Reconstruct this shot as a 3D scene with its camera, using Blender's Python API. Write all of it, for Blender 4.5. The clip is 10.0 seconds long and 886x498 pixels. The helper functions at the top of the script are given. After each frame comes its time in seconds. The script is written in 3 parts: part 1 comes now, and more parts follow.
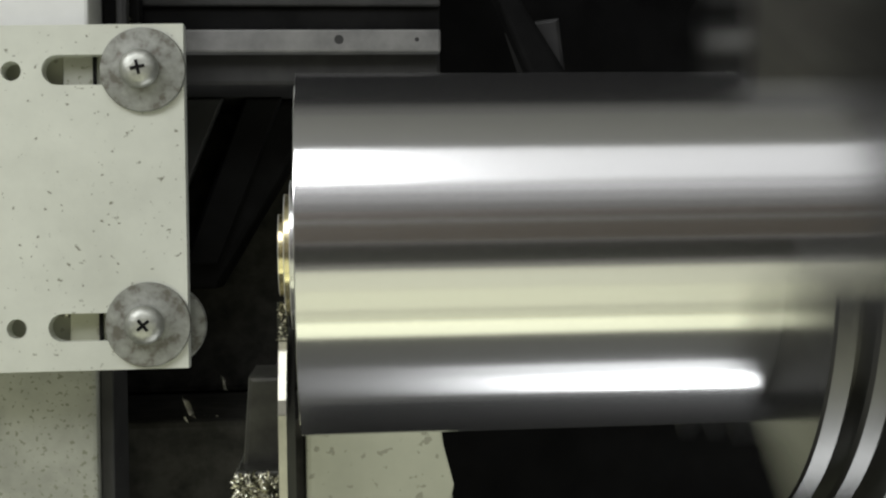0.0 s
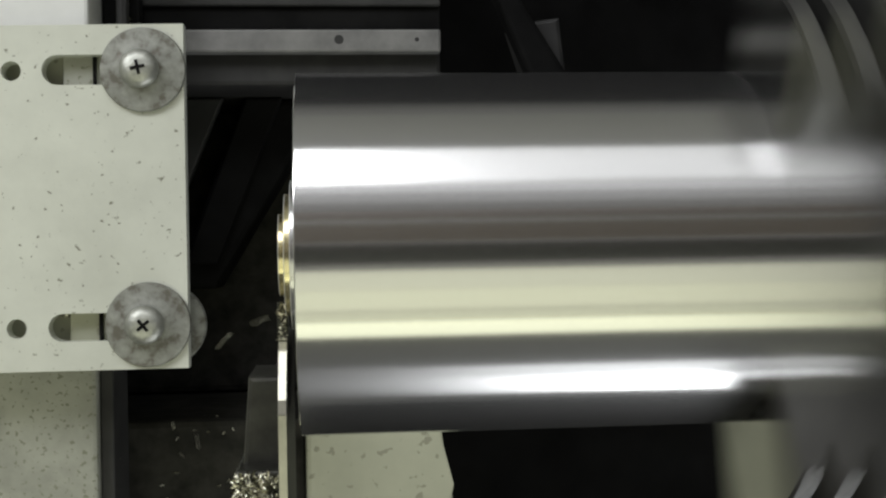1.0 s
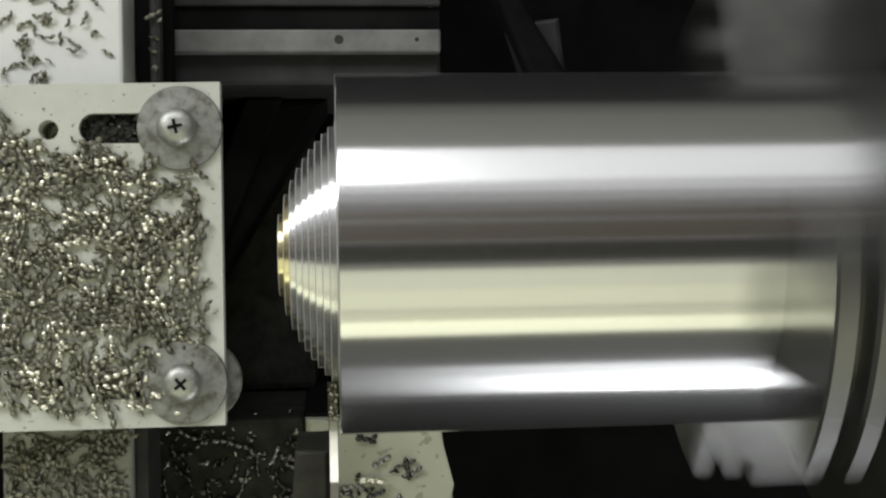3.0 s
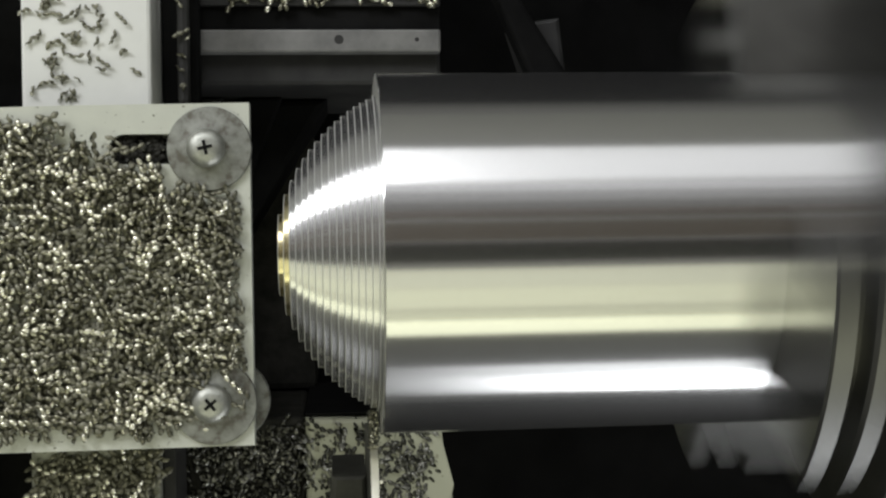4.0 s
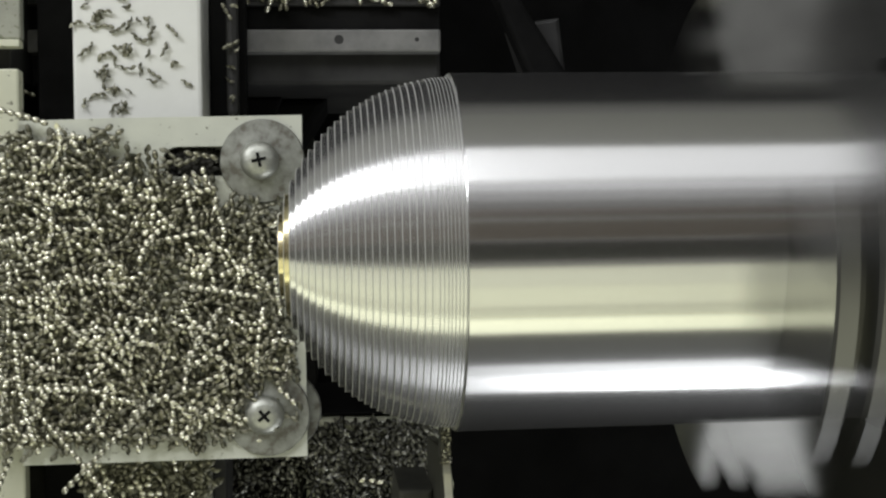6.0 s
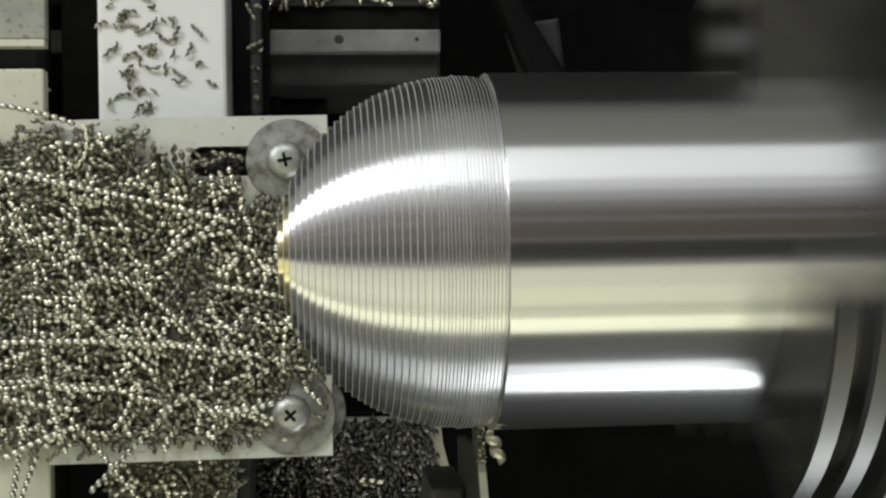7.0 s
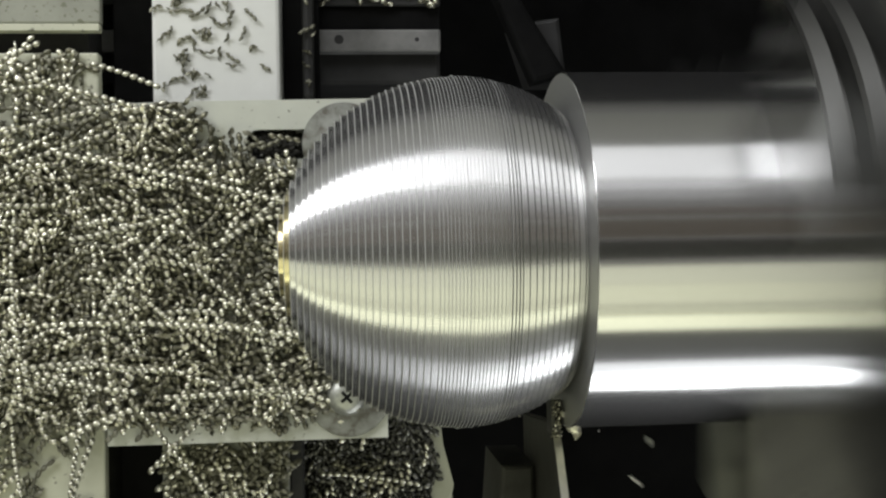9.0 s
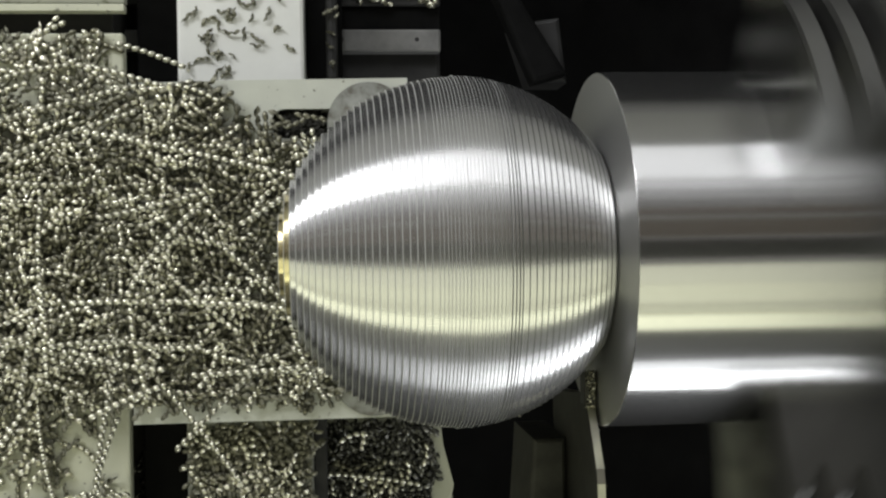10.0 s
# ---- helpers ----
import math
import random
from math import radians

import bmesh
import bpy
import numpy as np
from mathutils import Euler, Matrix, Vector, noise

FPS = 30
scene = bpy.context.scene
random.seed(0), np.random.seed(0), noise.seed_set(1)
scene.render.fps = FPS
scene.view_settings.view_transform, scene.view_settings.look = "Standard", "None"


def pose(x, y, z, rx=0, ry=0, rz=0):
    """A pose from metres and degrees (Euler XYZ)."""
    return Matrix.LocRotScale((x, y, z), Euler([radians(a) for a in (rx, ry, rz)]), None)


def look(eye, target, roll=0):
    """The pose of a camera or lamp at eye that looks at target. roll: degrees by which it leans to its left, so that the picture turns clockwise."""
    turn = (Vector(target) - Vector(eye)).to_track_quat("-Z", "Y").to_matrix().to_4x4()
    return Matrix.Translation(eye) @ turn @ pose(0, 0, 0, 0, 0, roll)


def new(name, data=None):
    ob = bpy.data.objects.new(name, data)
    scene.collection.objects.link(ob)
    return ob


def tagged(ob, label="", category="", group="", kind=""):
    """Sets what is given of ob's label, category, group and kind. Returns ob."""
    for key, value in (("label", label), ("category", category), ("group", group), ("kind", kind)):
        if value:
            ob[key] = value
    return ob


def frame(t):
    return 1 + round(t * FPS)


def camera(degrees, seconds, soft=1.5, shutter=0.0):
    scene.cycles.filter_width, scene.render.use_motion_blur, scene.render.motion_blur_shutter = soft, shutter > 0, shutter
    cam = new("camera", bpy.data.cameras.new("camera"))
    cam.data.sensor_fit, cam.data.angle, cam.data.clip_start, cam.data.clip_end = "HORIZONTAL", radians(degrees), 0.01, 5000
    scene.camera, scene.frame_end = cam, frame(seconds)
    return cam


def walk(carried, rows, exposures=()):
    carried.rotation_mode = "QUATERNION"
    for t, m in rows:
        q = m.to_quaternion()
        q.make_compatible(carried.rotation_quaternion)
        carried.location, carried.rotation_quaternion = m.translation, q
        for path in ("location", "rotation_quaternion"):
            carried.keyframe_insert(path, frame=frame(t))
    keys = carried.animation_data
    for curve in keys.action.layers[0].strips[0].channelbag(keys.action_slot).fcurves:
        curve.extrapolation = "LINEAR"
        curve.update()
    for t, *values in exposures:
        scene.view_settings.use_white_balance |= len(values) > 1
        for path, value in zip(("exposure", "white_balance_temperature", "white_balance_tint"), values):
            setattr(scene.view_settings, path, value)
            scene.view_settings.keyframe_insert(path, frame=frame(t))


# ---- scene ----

# Lathe seen from above: x along the spindle axis, z up; lengths below are in millimetres (MM).
MM = 0.001
cam = camera(41.0, 10.0, soft=2.25, shutter=0.5)
EYE = pose(0.004588, 0.00013, 0.166339, 0.206, -5.334, -1.026)
walk(cam, [(0, EYE), (10, EYE)])

# ---- world, lamps, exposure ----
world = bpy.data.worlds.new("world")
scene.world = world
world.use_nodes = True
world.node_tree.nodes["Background"].inputs[0].default_value = (1.0, 0.97, 0.93, 1)
world.node_tree.nodes["Background"].inputs[1].default_value = 0.16
scene.view_settings.exposure = 0.06


def area_lamp(name, eye, target, sx, sy, watts, colour):
    data = bpy.data.lights.new(name, "AREA")
    data.shape, data.size, data.size_y, data.energy, data.color = "RECTANGLE", sx, sy, watts, colour
    ob = new(name, data)
    ob.matrix_world = look(eye, target)
    return ob


# machine lamps behind and low in front, front tube; the others are added glows
area_lamp("work_lamp_rear", (-0.040, 0.405, 0.305), (-0.01, 0.0, 0.0), 0.075, 0.205, 0.42, (0.97, 0.98, 1.0))
# added fill for plate and chips, kept clear of the jaw's reflection
area_lamp("work_lamp_rear_outer", (-0.40, 0.405, 0.305), (-0.05, 0.0, 0.0), 0.21, 0.205, 2.1, (0.97, 0.98, 1.0))
# added dim glow that carries the rear band along to the right
area_lamp("rear_tube", (0.29, 0.412, 0.296), (0.29, 0.0, 0.0), 0.52, 0.19, 0.27, (0.97, 0.98, 1.0))
# unseen glowing strips, added to fade the rear band in the bar's reflection
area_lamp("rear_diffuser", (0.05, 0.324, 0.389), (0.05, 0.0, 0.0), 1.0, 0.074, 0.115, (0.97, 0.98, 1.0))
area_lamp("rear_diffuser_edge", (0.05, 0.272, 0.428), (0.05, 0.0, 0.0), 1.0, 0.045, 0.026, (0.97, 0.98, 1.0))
area_lamp("work_lamp_front", (0.235, -0.412, 0.002), (0.235, 0.0, 0.0), 0.235, 0.095, 0.44, (0.96, 0.98, 1.0))
# added dim glow that softens and lengthens the low front band
area_lamp("front_low_tube", (0.26, -0.42, 0.04), (0.26, 0.0, 0.02), 0.40, 0.18, 0.29, (0.96, 0.98, 1.0))
# glowing cream panels added for the cream band in the bar's reflection
area_lamp("front_window_upper", (-0.08, -0.135, 0.485), (-0.08, 0.0, 0.0), 0.74, 0.10, 0.175, (0.98, 1.0, 0.72))
area_lamp("front_window", (-0.08, -0.231, 0.443), (-0.08, 0.0, 0.0), 0.74, 0.108, 0.218, (0.98, 1.0, 0.68))
area_lamp("front_window_sill", (-0.08, -0.310, 0.393), (-0.08, 0.0, 0.0), 0.74, 0.070, 0.108, (0.98, 1.0, 0.66))
area_lamp("front_tube", (-0.08, -0.385, 0.372), (-0.08, 0.0, 0.0), 0.74, 0.085, 0.315, (0.98, 1.0, 0.72))


# ---- materials ----
def material(name, colour, rough=0.5, metal=0.0):
    m = bpy.data.materials.new(name)
    m.use_nodes = True
    b = m.node_tree.nodes["Principled BSDF"]
    b.inputs["Base Color"].default_value = (*colour, 1)
    b.inputs["Roughness"].default_value = rough
    b.inputs["Metallic"].default_value = metal
    return m, m.node_tree.nodes, m.node_tree.links, b


def noise_node(nodes, links, scale, detail=4, rough=0.6, space="Object"):
    co = nodes.new("ShaderNodeTexCoord")
    n = nodes.new("ShaderNodeTexNoise")
    n.inputs["Scale"].default_value, n.inputs["Detail"].default_value, n.inputs["Roughness"].default_value = scale, detail, rough
    links.new(co.outputs[space], n.inputs["Vector"])
    return n


def ramp_node(nodes, links, source, stops):
    r = nodes.new("ShaderNodeValToRGB")
    while len(r.color_ramp.elements) < len(stops):
        r.color_ramp.elements.new(0.5)
    for e, (p, c) in zip(r.color_ramp.elements, stops):
        e.position, e.color = p, (*c, 1)
    links.new(source, r.inputs["Fac"])
    return r


def bump_node(nodes, links, source, b, strength, distance):
    n = nodes.new("ShaderNodeBump")
    n.inputs["Strength"].default_value, n.inputs["Distance"].default_value = strength, distance
    links.new(source, n.inputs["Height"])
    links.new(n.outputs["Normal"], b.inputs["Normal"])


def turned_metal(name, colour, rough, aniso, groove=0.25, veil=0.12):
    """Bright metal turned on the lathe: grooves run round the x axis."""
    m, nodes, links, b = material(name, colour, rough, 1.0)
    b.inputs["Anisotropic"].default_value = aniso
    b.inputs["Anisotropic Rotation"].default_value = 0.25
    tangent = nodes.new("ShaderNodeTangent")
    tangent.direction_type, tangent.axis = "RADIAL", "X"
    links.new(tangent.outputs[0], b.inputs["Tangent"])
    co, sep = nodes.new("ShaderNodeTexCoord"), nodes.new("ShaderNodeSeparateXYZ")
    links.new(co.outputs["Object"], sep.inputs[0])
    n = nodes.new("ShaderNodeTexNoise")
    n.noise_dimensions = "1D"
    n.inputs["Scale"].default_value, n.inputs["Detail"].default_value = 2600, 6
    links.new(sep.outputs["X"], n.inputs["W"])
    r = ramp_node(nodes, links, n.outputs["Fac"], [(0.3, tuple(c * (1 - 0.3 * groove) for c in colour)), (0.7, tuple(min(1, c * (1 + 0.2 * groove)) for c in colour))])
    links.new(r.outputs["Color"], b.inputs["Base Color"])
    bump_node(nodes, links, n.outputs["Fac"], b, groove, 0.00004)
    haze = nodes.new("ShaderNodeBsdfPrincipled")
    haze.inputs["Metallic"].default_value, haze.inputs["Roughness"].default_value = 1.0, 0.5
    links.new(r.outputs["Color"], haze.inputs["Base Color"])
    mix = nodes.new("ShaderNodeMixShader")
    mix.inputs[0].default_value = veil
    links.new(b.outputs[0], mix.inputs[1])
    links.new(haze.outputs[0], mix.inputs[2])
    links.new(mix.outputs[0], nodes["Material Output"].inputs["Surface"])
    return m


def mottled(name, stops, scale, rough=0.5, metal=0.0, bump=0.2, detail=5):
    m, nodes, links, b = material(name, stops[0][1], rough, metal)
    n = noise_node(nodes, links, scale, detail)
    r = ramp_node(nodes, links, n.outputs["Fac"], stops)
    links.new(r.outputs["Color"], b.inputs["Base Color"])
    bump_node(nodes, links, n.outputs["Fac"], b, bump, 0.0003)
    return m


def less_sheen(m, level):
    m.node_tree.nodes["Principled BSDF"].inputs["Specular IOR Level"].default_value = level
    return m


def speckled(name, base, speck, amount, scale, rough=0.45, stain=0.84):
    """Dull light metal with stains at a large scale and dark specks at a small one."""
    m, nodes, links, b = material(name, base, rough, 0.0)
    wide = noise_node(nodes, links, 60, 5)
    fine = noise_node(nodes, links, scale, 3, 0.5)
    tone = ramp_node(nodes, links, wide.outputs["Fac"], [(0.3, tuple(c * stain for c in base)), (0.7, base)])
    mask = ramp_node(nodes, links, fine.outputs["Fac"], [(amount, (1, 1, 1)), (amount + 0.05, (0, 0, 0))])
    mix = nodes.new("ShaderNodeMix")
    mix.data_type = "RGBA"
    links.new(mask.outputs["Color"], mix.inputs["Factor"])
    links.new(tone.outputs["Color"], mix.inputs["A"])
    mix.inputs["B"].default_value = (*speck, 1)
    links.new(mix.outputs["Result"], b.inputs["Base Color"])
    bump_node(nodes, links, fine.outputs["Fac"], b, 0.12, 0.0003)
    return m


STEEL = turned_metal("turned_steel", (0.655, 0.655, 0.655), 0.19, 0.88, 0.03, 0.11)
CUT = turned_metal("fresh_cut_face", (0.60, 0.60, 0.59), 0.40, 0.4, 0.3, 0.3)
STEP = turned_metal("stepped_steel", (0.70, 0.70, 0.70), 0.22, 0.75, 0.12, 0.22)
FINE = turned_metal("finely_stepped_steel", (0.71, 0.71, 0.71), 0.23, 0.76, 0.2, 0.24)
# near-black steel that paints shade into the rear grooves
GROOVE = mottled("groove_shade_steel", [(0.3, (0.10, 0.10, 0.098)), (0.7, (0.17, 0.17, 0.165))], 300, 0.5, 0.8, 0.05)
BURR = mottled("bright_step_burr", [(0.3, (0.62, 0.62, 0.60)), (0.7, (0.74, 0.74, 0.72))], 300, 0.5, 0.45, 0.05)
NOSE = turned_metal("turned_brass", (0.82, 0.74, 0.46), 0.24, 0.6)
PLATE = speckled("cover_plate_metal", (0.685, 0.705, 0.62), (0.22, 0.22, 0.17), 0.285, 800)
CREAM = speckled("cream_painted_iron", (0.43, 0.44, 0.37), (0.20, 0.21, 0.15), 0.35, 900, stain=0.55)
PALE = speckled("pale_cream_paint", (0.66, 0.67, 0.53), (0.24, 0.24, 0.18), 0.31, 700)
BLOCK = speckled("oily_cream_paint", (0.46, 0.47, 0.36), (0.28, 0.28, 0.21), 0.33, 420)
WHITE = mottled("white_painted_bar", [(0.3, (0.76, 0.77, 0.74)), (0.7, (0.83, 0.84, 0.81))], 90, 0.45, bump=0.05)
ZINC = mottled("dull_zinc", [(0.36, (0.14, 0.132, 0.108)), (0.48, (0.245, 0.25, 0.225)), (0.7, (0.33, 0.34, 0.305))], 420, 0.55, 0.3, 0.7)
SCREW = mottled("plated_screw", [(0.3, (0.36, 0.37, 0.335)), (0.7, (0.56, 0.57, 0.52))], 600, 0.46, 0.8, 0.5)
DARKGAP = material("recess_shade", (0.012, 0.012, 0.012), 0.8)[0]
IRON = mottled("black_iron", [(0.3, (0.006, 0.006, 0.006)), (0.7, (0.015, 0.015, 0.015))], 70, 0.75)
SOOT = less_sheen(mottled("sooty_tray", [(0.3, (0.003, 0.003, 0.003)), (0.7, (0.006, 0.006, 0.006))], 70, 0.8), 0.03)
OILED = mottled("oiled_bed", [(0.3, (0.018, 0.018, 0.016)), (0.7, (0.050, 0.049, 0.043))], 160, 0.6)
GREY = mottled("grey_slide", [(0.3, (0.027, 0.027, 0.027)), (0.7, (0.046, 0.046, 0.044))], 120, 0.55, 0.0)
for dull in (IRON, OILED, DARKGAP):
    less_sheen(dull, 0.03)
less_sheen(GREY, 0.25)
LIP = mottled("worn_steel_lip", [(0.3, (0.14, 0.14, 0.137)), (0.7, (0.25, 0.25, 0.24))], 130, 0.5, 0.2)
SUPPORT = mottled("ground_support_steel", [(0.3, (0.15, 0.147, 0.125)), (0.7, (0.23, 0.224, 0.19))], 250, 0.42, 0.25, 0.15)
HOLDER = mottled("ground_holder_steel", [(0.3, (0.04, 0.04, 0.034)), (0.7, (0.07, 0.07, 0.06))], 250, 0.38, 0.7, 0.15)
BLADE = mottled("ground_blade_steel", [(0.3, (0.42, 0.415, 0.35)), (0.7, (0.54, 0.53, 0.45))], 300, 0.3, 0.85, 0.1)
# brighter steel that paints caught light on the jaws' step tops
EDGE = mottled("lit_jaw_edge", [(0.3, (0.20, 0.20, 0.196)), (0.7, (0.28, 0.28, 0.272))], 200, 0.45, 1.0, 0.05)
JAW = mottled("chuck_steel", [(0.3, (0.12, 0.12, 0.115)), (0.7, (0.19, 0.19, 0.182))], 90, 0.28, 0.9, 0.05)
JAWFACE = mottled("polished_jaw_face", [(0.3, (0.42, 0.42, 0.42)), (0.7, (0.49, 0.49, 0.48))], 90, 0.15, 1.0, 0.01)
# dark steel that paints shade on the tool's side faces
FLANK = mottled("shaded_tool_flank", [(0.3, (0.03, 0.03, 0.025)), (0.7, (0.06, 0.06, 0.05))], 250, 0.5, 0.5, 0.1)
SLATE = mottled("dim_grey_panel", [(0.3, (0.035, 0.036, 0.035)), (0.7, (0.055, 0.056, 0.054))], 60, 0.6)
LEVER = mottled("dim_cast_lever", [(0.3, (0.008, 0.008, 0.008)), (0.7, (0.032, 0.032, 0.031))], 60, 0.6)
WALL = mottled("machine_guard_paint", [(0.3, (0.66, 0.66, 0.62)), (0.7, (0.74, 0.74, 0.69))], 9, 0.6)

DIM = mottled("front_wall_dim_paint", [(0.3, (0.19, 0.19, 0.183)), (0.7, (0.25, 0.25, 0.24))], 9, 0.6)
# greys that paint light falloff down the rear wall
FALLOFF = [mottled("wall_falloff_paint", [(0.3, (0.9 * v, 0.9 * v, 0.88 * v)), (0.7, (1.1 * v, 1.1 * v, 1.06 * v))], 9, 0.6) for v in (0.22, 0.40, 0.54)]
BROWN = mottled("brown_reflection_board", [(0.3, (0.21, 0.165, 0.125)), (0.7, (0.28, 0.225, 0.17))], 30, 0.6)


def chip_metal(name, stops, rough):
    m, nodes, links, b = material(name, stops[1][1], rough, 1.0)
    g = nodes.new("ShaderNodeNewGeometry")
    r = ramp_node(nodes, links, g.outputs["Random Per Island"], stops)
    links.new(r.outputs["Color"], b.inputs["Base Color"])
    return m


CHIP = chip_metal("brass_chip", [(0.0, (0.25, 0.243, 0.185)), (0.46, (0.33, 0.32, 0.245)), (0.5, (0.85, 0.832, 0.69)), (1.0, (0.98, 0.962, 0.82))], 0.40)
SPRING = chip_metal("bright_brass_spring", [(0.0, (0.60, 0.59, 0.49)), (0.5, (0.74, 0.728, 0.61)), (1.0, (0.90, 0.885, 0.75))], 0.38)
# dull chips, toned darker to paint shade low in the heap
DULL = chip_metal("dull_shaded_chip", [(0.0, (0.20, 0.197, 0.155)), (0.5, (0.27, 0.266, 0.21)), (1.0, (0.36, 0.354, 0.28))], 0.62)
# dark tone painted into the spring creases as shade
CREASE = chip_metal("crease_shade", [(0.0, (0.17, 0.166, 0.125)), (0.5, (0.23, 0.225, 0.17)), (1.0, (0.29, 0.283, 0.215))], 0.65)
# darker copy of the chip colour, painting shade on the bed's chips
BEDCHIP = chip_metal("shaded_bed_chip", [(0.0, (0.055, 0.055, 0.048)), (0.6, (0.11, 0.11, 0.098)), (1.0, (0.36, 0.36, 0.33))], 0.42)


# ---- mesh helpers ----
def part(name, bm, mat, parent=None, label="", smooth=False):
    """One mesh object from a bmesh in millimetres."""
    me = bpy.data.meshes.new(name)
    bmesh.ops.scale(bm, vec=(MM, MM, MM), verts=bm.verts)
    bm.normal_update()
    bm.to_mesh(me)
    bm.free()
    me.materials.append(mat)
    if smooth:
        me.shade_smooth()
        me.set_sharp_from_angle(angle=radians(35))
    ob = new(name, me)
    ob.parent = parent
    if label:
        tagged(ob, label)
    return ob


def box(x0, x1, y0, y1, z0, z1, bevel=0.0, bm=None):
    bm = bm or bmesh.new()
    made = bmesh.ops.create_cube(bm, size=1)["verts"]
    for v in made:
        v.co = Vector(((x0 + x1) / 2 + v.co.x * (x1 - x0), (y0 + y1) / 2 + v.co.y * (y1 - y0), (z0 + z1) / 2 + v.co.z * (z1 - z0)))
    if bevel:
        edges = {e for v in made for e in v.link_edges}
        bmesh.ops.bevel(bm, geom=list(edges), offset=bevel, segments=2, affect="EDGES", profile=0.5)
    return bm


def revolve(profile, n=160, closed=False):
    """A surface turned round the x axis from (x, r) pairs."""
    bm = bmesh.new()
    rings = [[bm.verts.new((x, r * math.sin(2 * math.pi * k / n), r * math.cos(2 * math.pi * k / n))) for k in range(n)] for x, r in profile]
    pairs = list(zip(rings, rings[1:])) + ([(rings[-1], rings[0])] if closed else [])
    for a, b in pairs:
        for k in range(n):
            bm.faces.new((a[k], a[(k + 1) % n], b[(k + 1) % n], b[k]))
    return bm


def disc_stack(cx, cy, profile, n=40):
    """A round thing about a vertical axis from (r, z) pairs, closed at top and bottom."""
    bm = bmesh.new()
    rings = [[bm.verts.new((cx + r * math.cos(2 * math.pi * k / n), cy + r * math.sin(2 * math.pi * k / n), z)) for k in range(n)] for r, z in profile]
    for a, b in zip(rings, rings[1:]):
        for k in range(n):
            bm.faces.new((a[k], a[(k + 1) % n], b[(k + 1) % n], b[k]))
    bm.faces.new(rings[-1])
    bm.faces.new(rings[0][::-1])
    return bm


def prism(outline, z0, z1, bevel=0.0):
    bm = bmesh.new()
    low = [bm.verts.new((x, y, z0)) for x, y in outline]
    top = [bm.verts.new((x, y, z1)) for x, y in outline]
    n = len(outline)
    upper = bm.faces.new(top)
    bm.faces.new(low[::-1])
    for k in range(n):
        bm.faces.new((low[k], low[(k + 1) % n], top[(k + 1) % n], top[k]))
    if bevel:
        bmesh.ops.bevel(bm, geom=list(upper.edges), offset=bevel, segments=2, affect="EDGES", profile=0.5)
    return bm


def empty(name, label, category, group=""):
    return tagged(new(name), label, category, group)


# ---- travel of the parts (seconds, mm) ----
SLIDE_T = [0, 1.6, 1.7, 1.8, 2.0, 2.5, 4.0, 4.5, 5.0, 5.5, 7.0, 7.5, 8.0, 8.5, 9.0, 9.5, 10.0]
SLIDE_X = [0, 0, 0.3, 0.8, 1.65, 4.1, 12.4, 15.05, 17.5, 20.0, 27.5, 30.06, 33.3, 35.9, 38.4, 41.0, 43.4]
SLIDE_Y = [0, 0, -0.9, -2.0, -4.2, -8.3, -15.4, -16.5, -17.3, -17.8, -17.9, -17.55, -16.8, -16.1, -14.7, -13.0, -10.7]
CUT_T = [0, 2.0, 2.2, 2.5, 4.0, 4.5, 5.0, 5.5, 7.0, 7.5, 8.0, 8.5, 9.0, 9.5, 10.0]
CUT_X = [0, 0, 0.8, 2.5, 10.81, 13.44, 15.88, 18.39, 25.91, 28.46, 31.78, 34.27, 36.78, 39.5, 41.81]
SPIN_T = [0, 0.5, 1.0, 1.5, 2.0, 2.5, 3.0, 3.5, 4.0, 4.5, 5.0, 5.5, 6.0, 6.5, 7.0, 7.5, 8.0, 8.5, 9.0, 9.5, 10.0]
SPIN_A = [33, -48, 69, 6, -46, 72, 20, -38, 24, -40, 7, 64, 15, -34, 34, 66, 12, 60, -34, 48, -46]


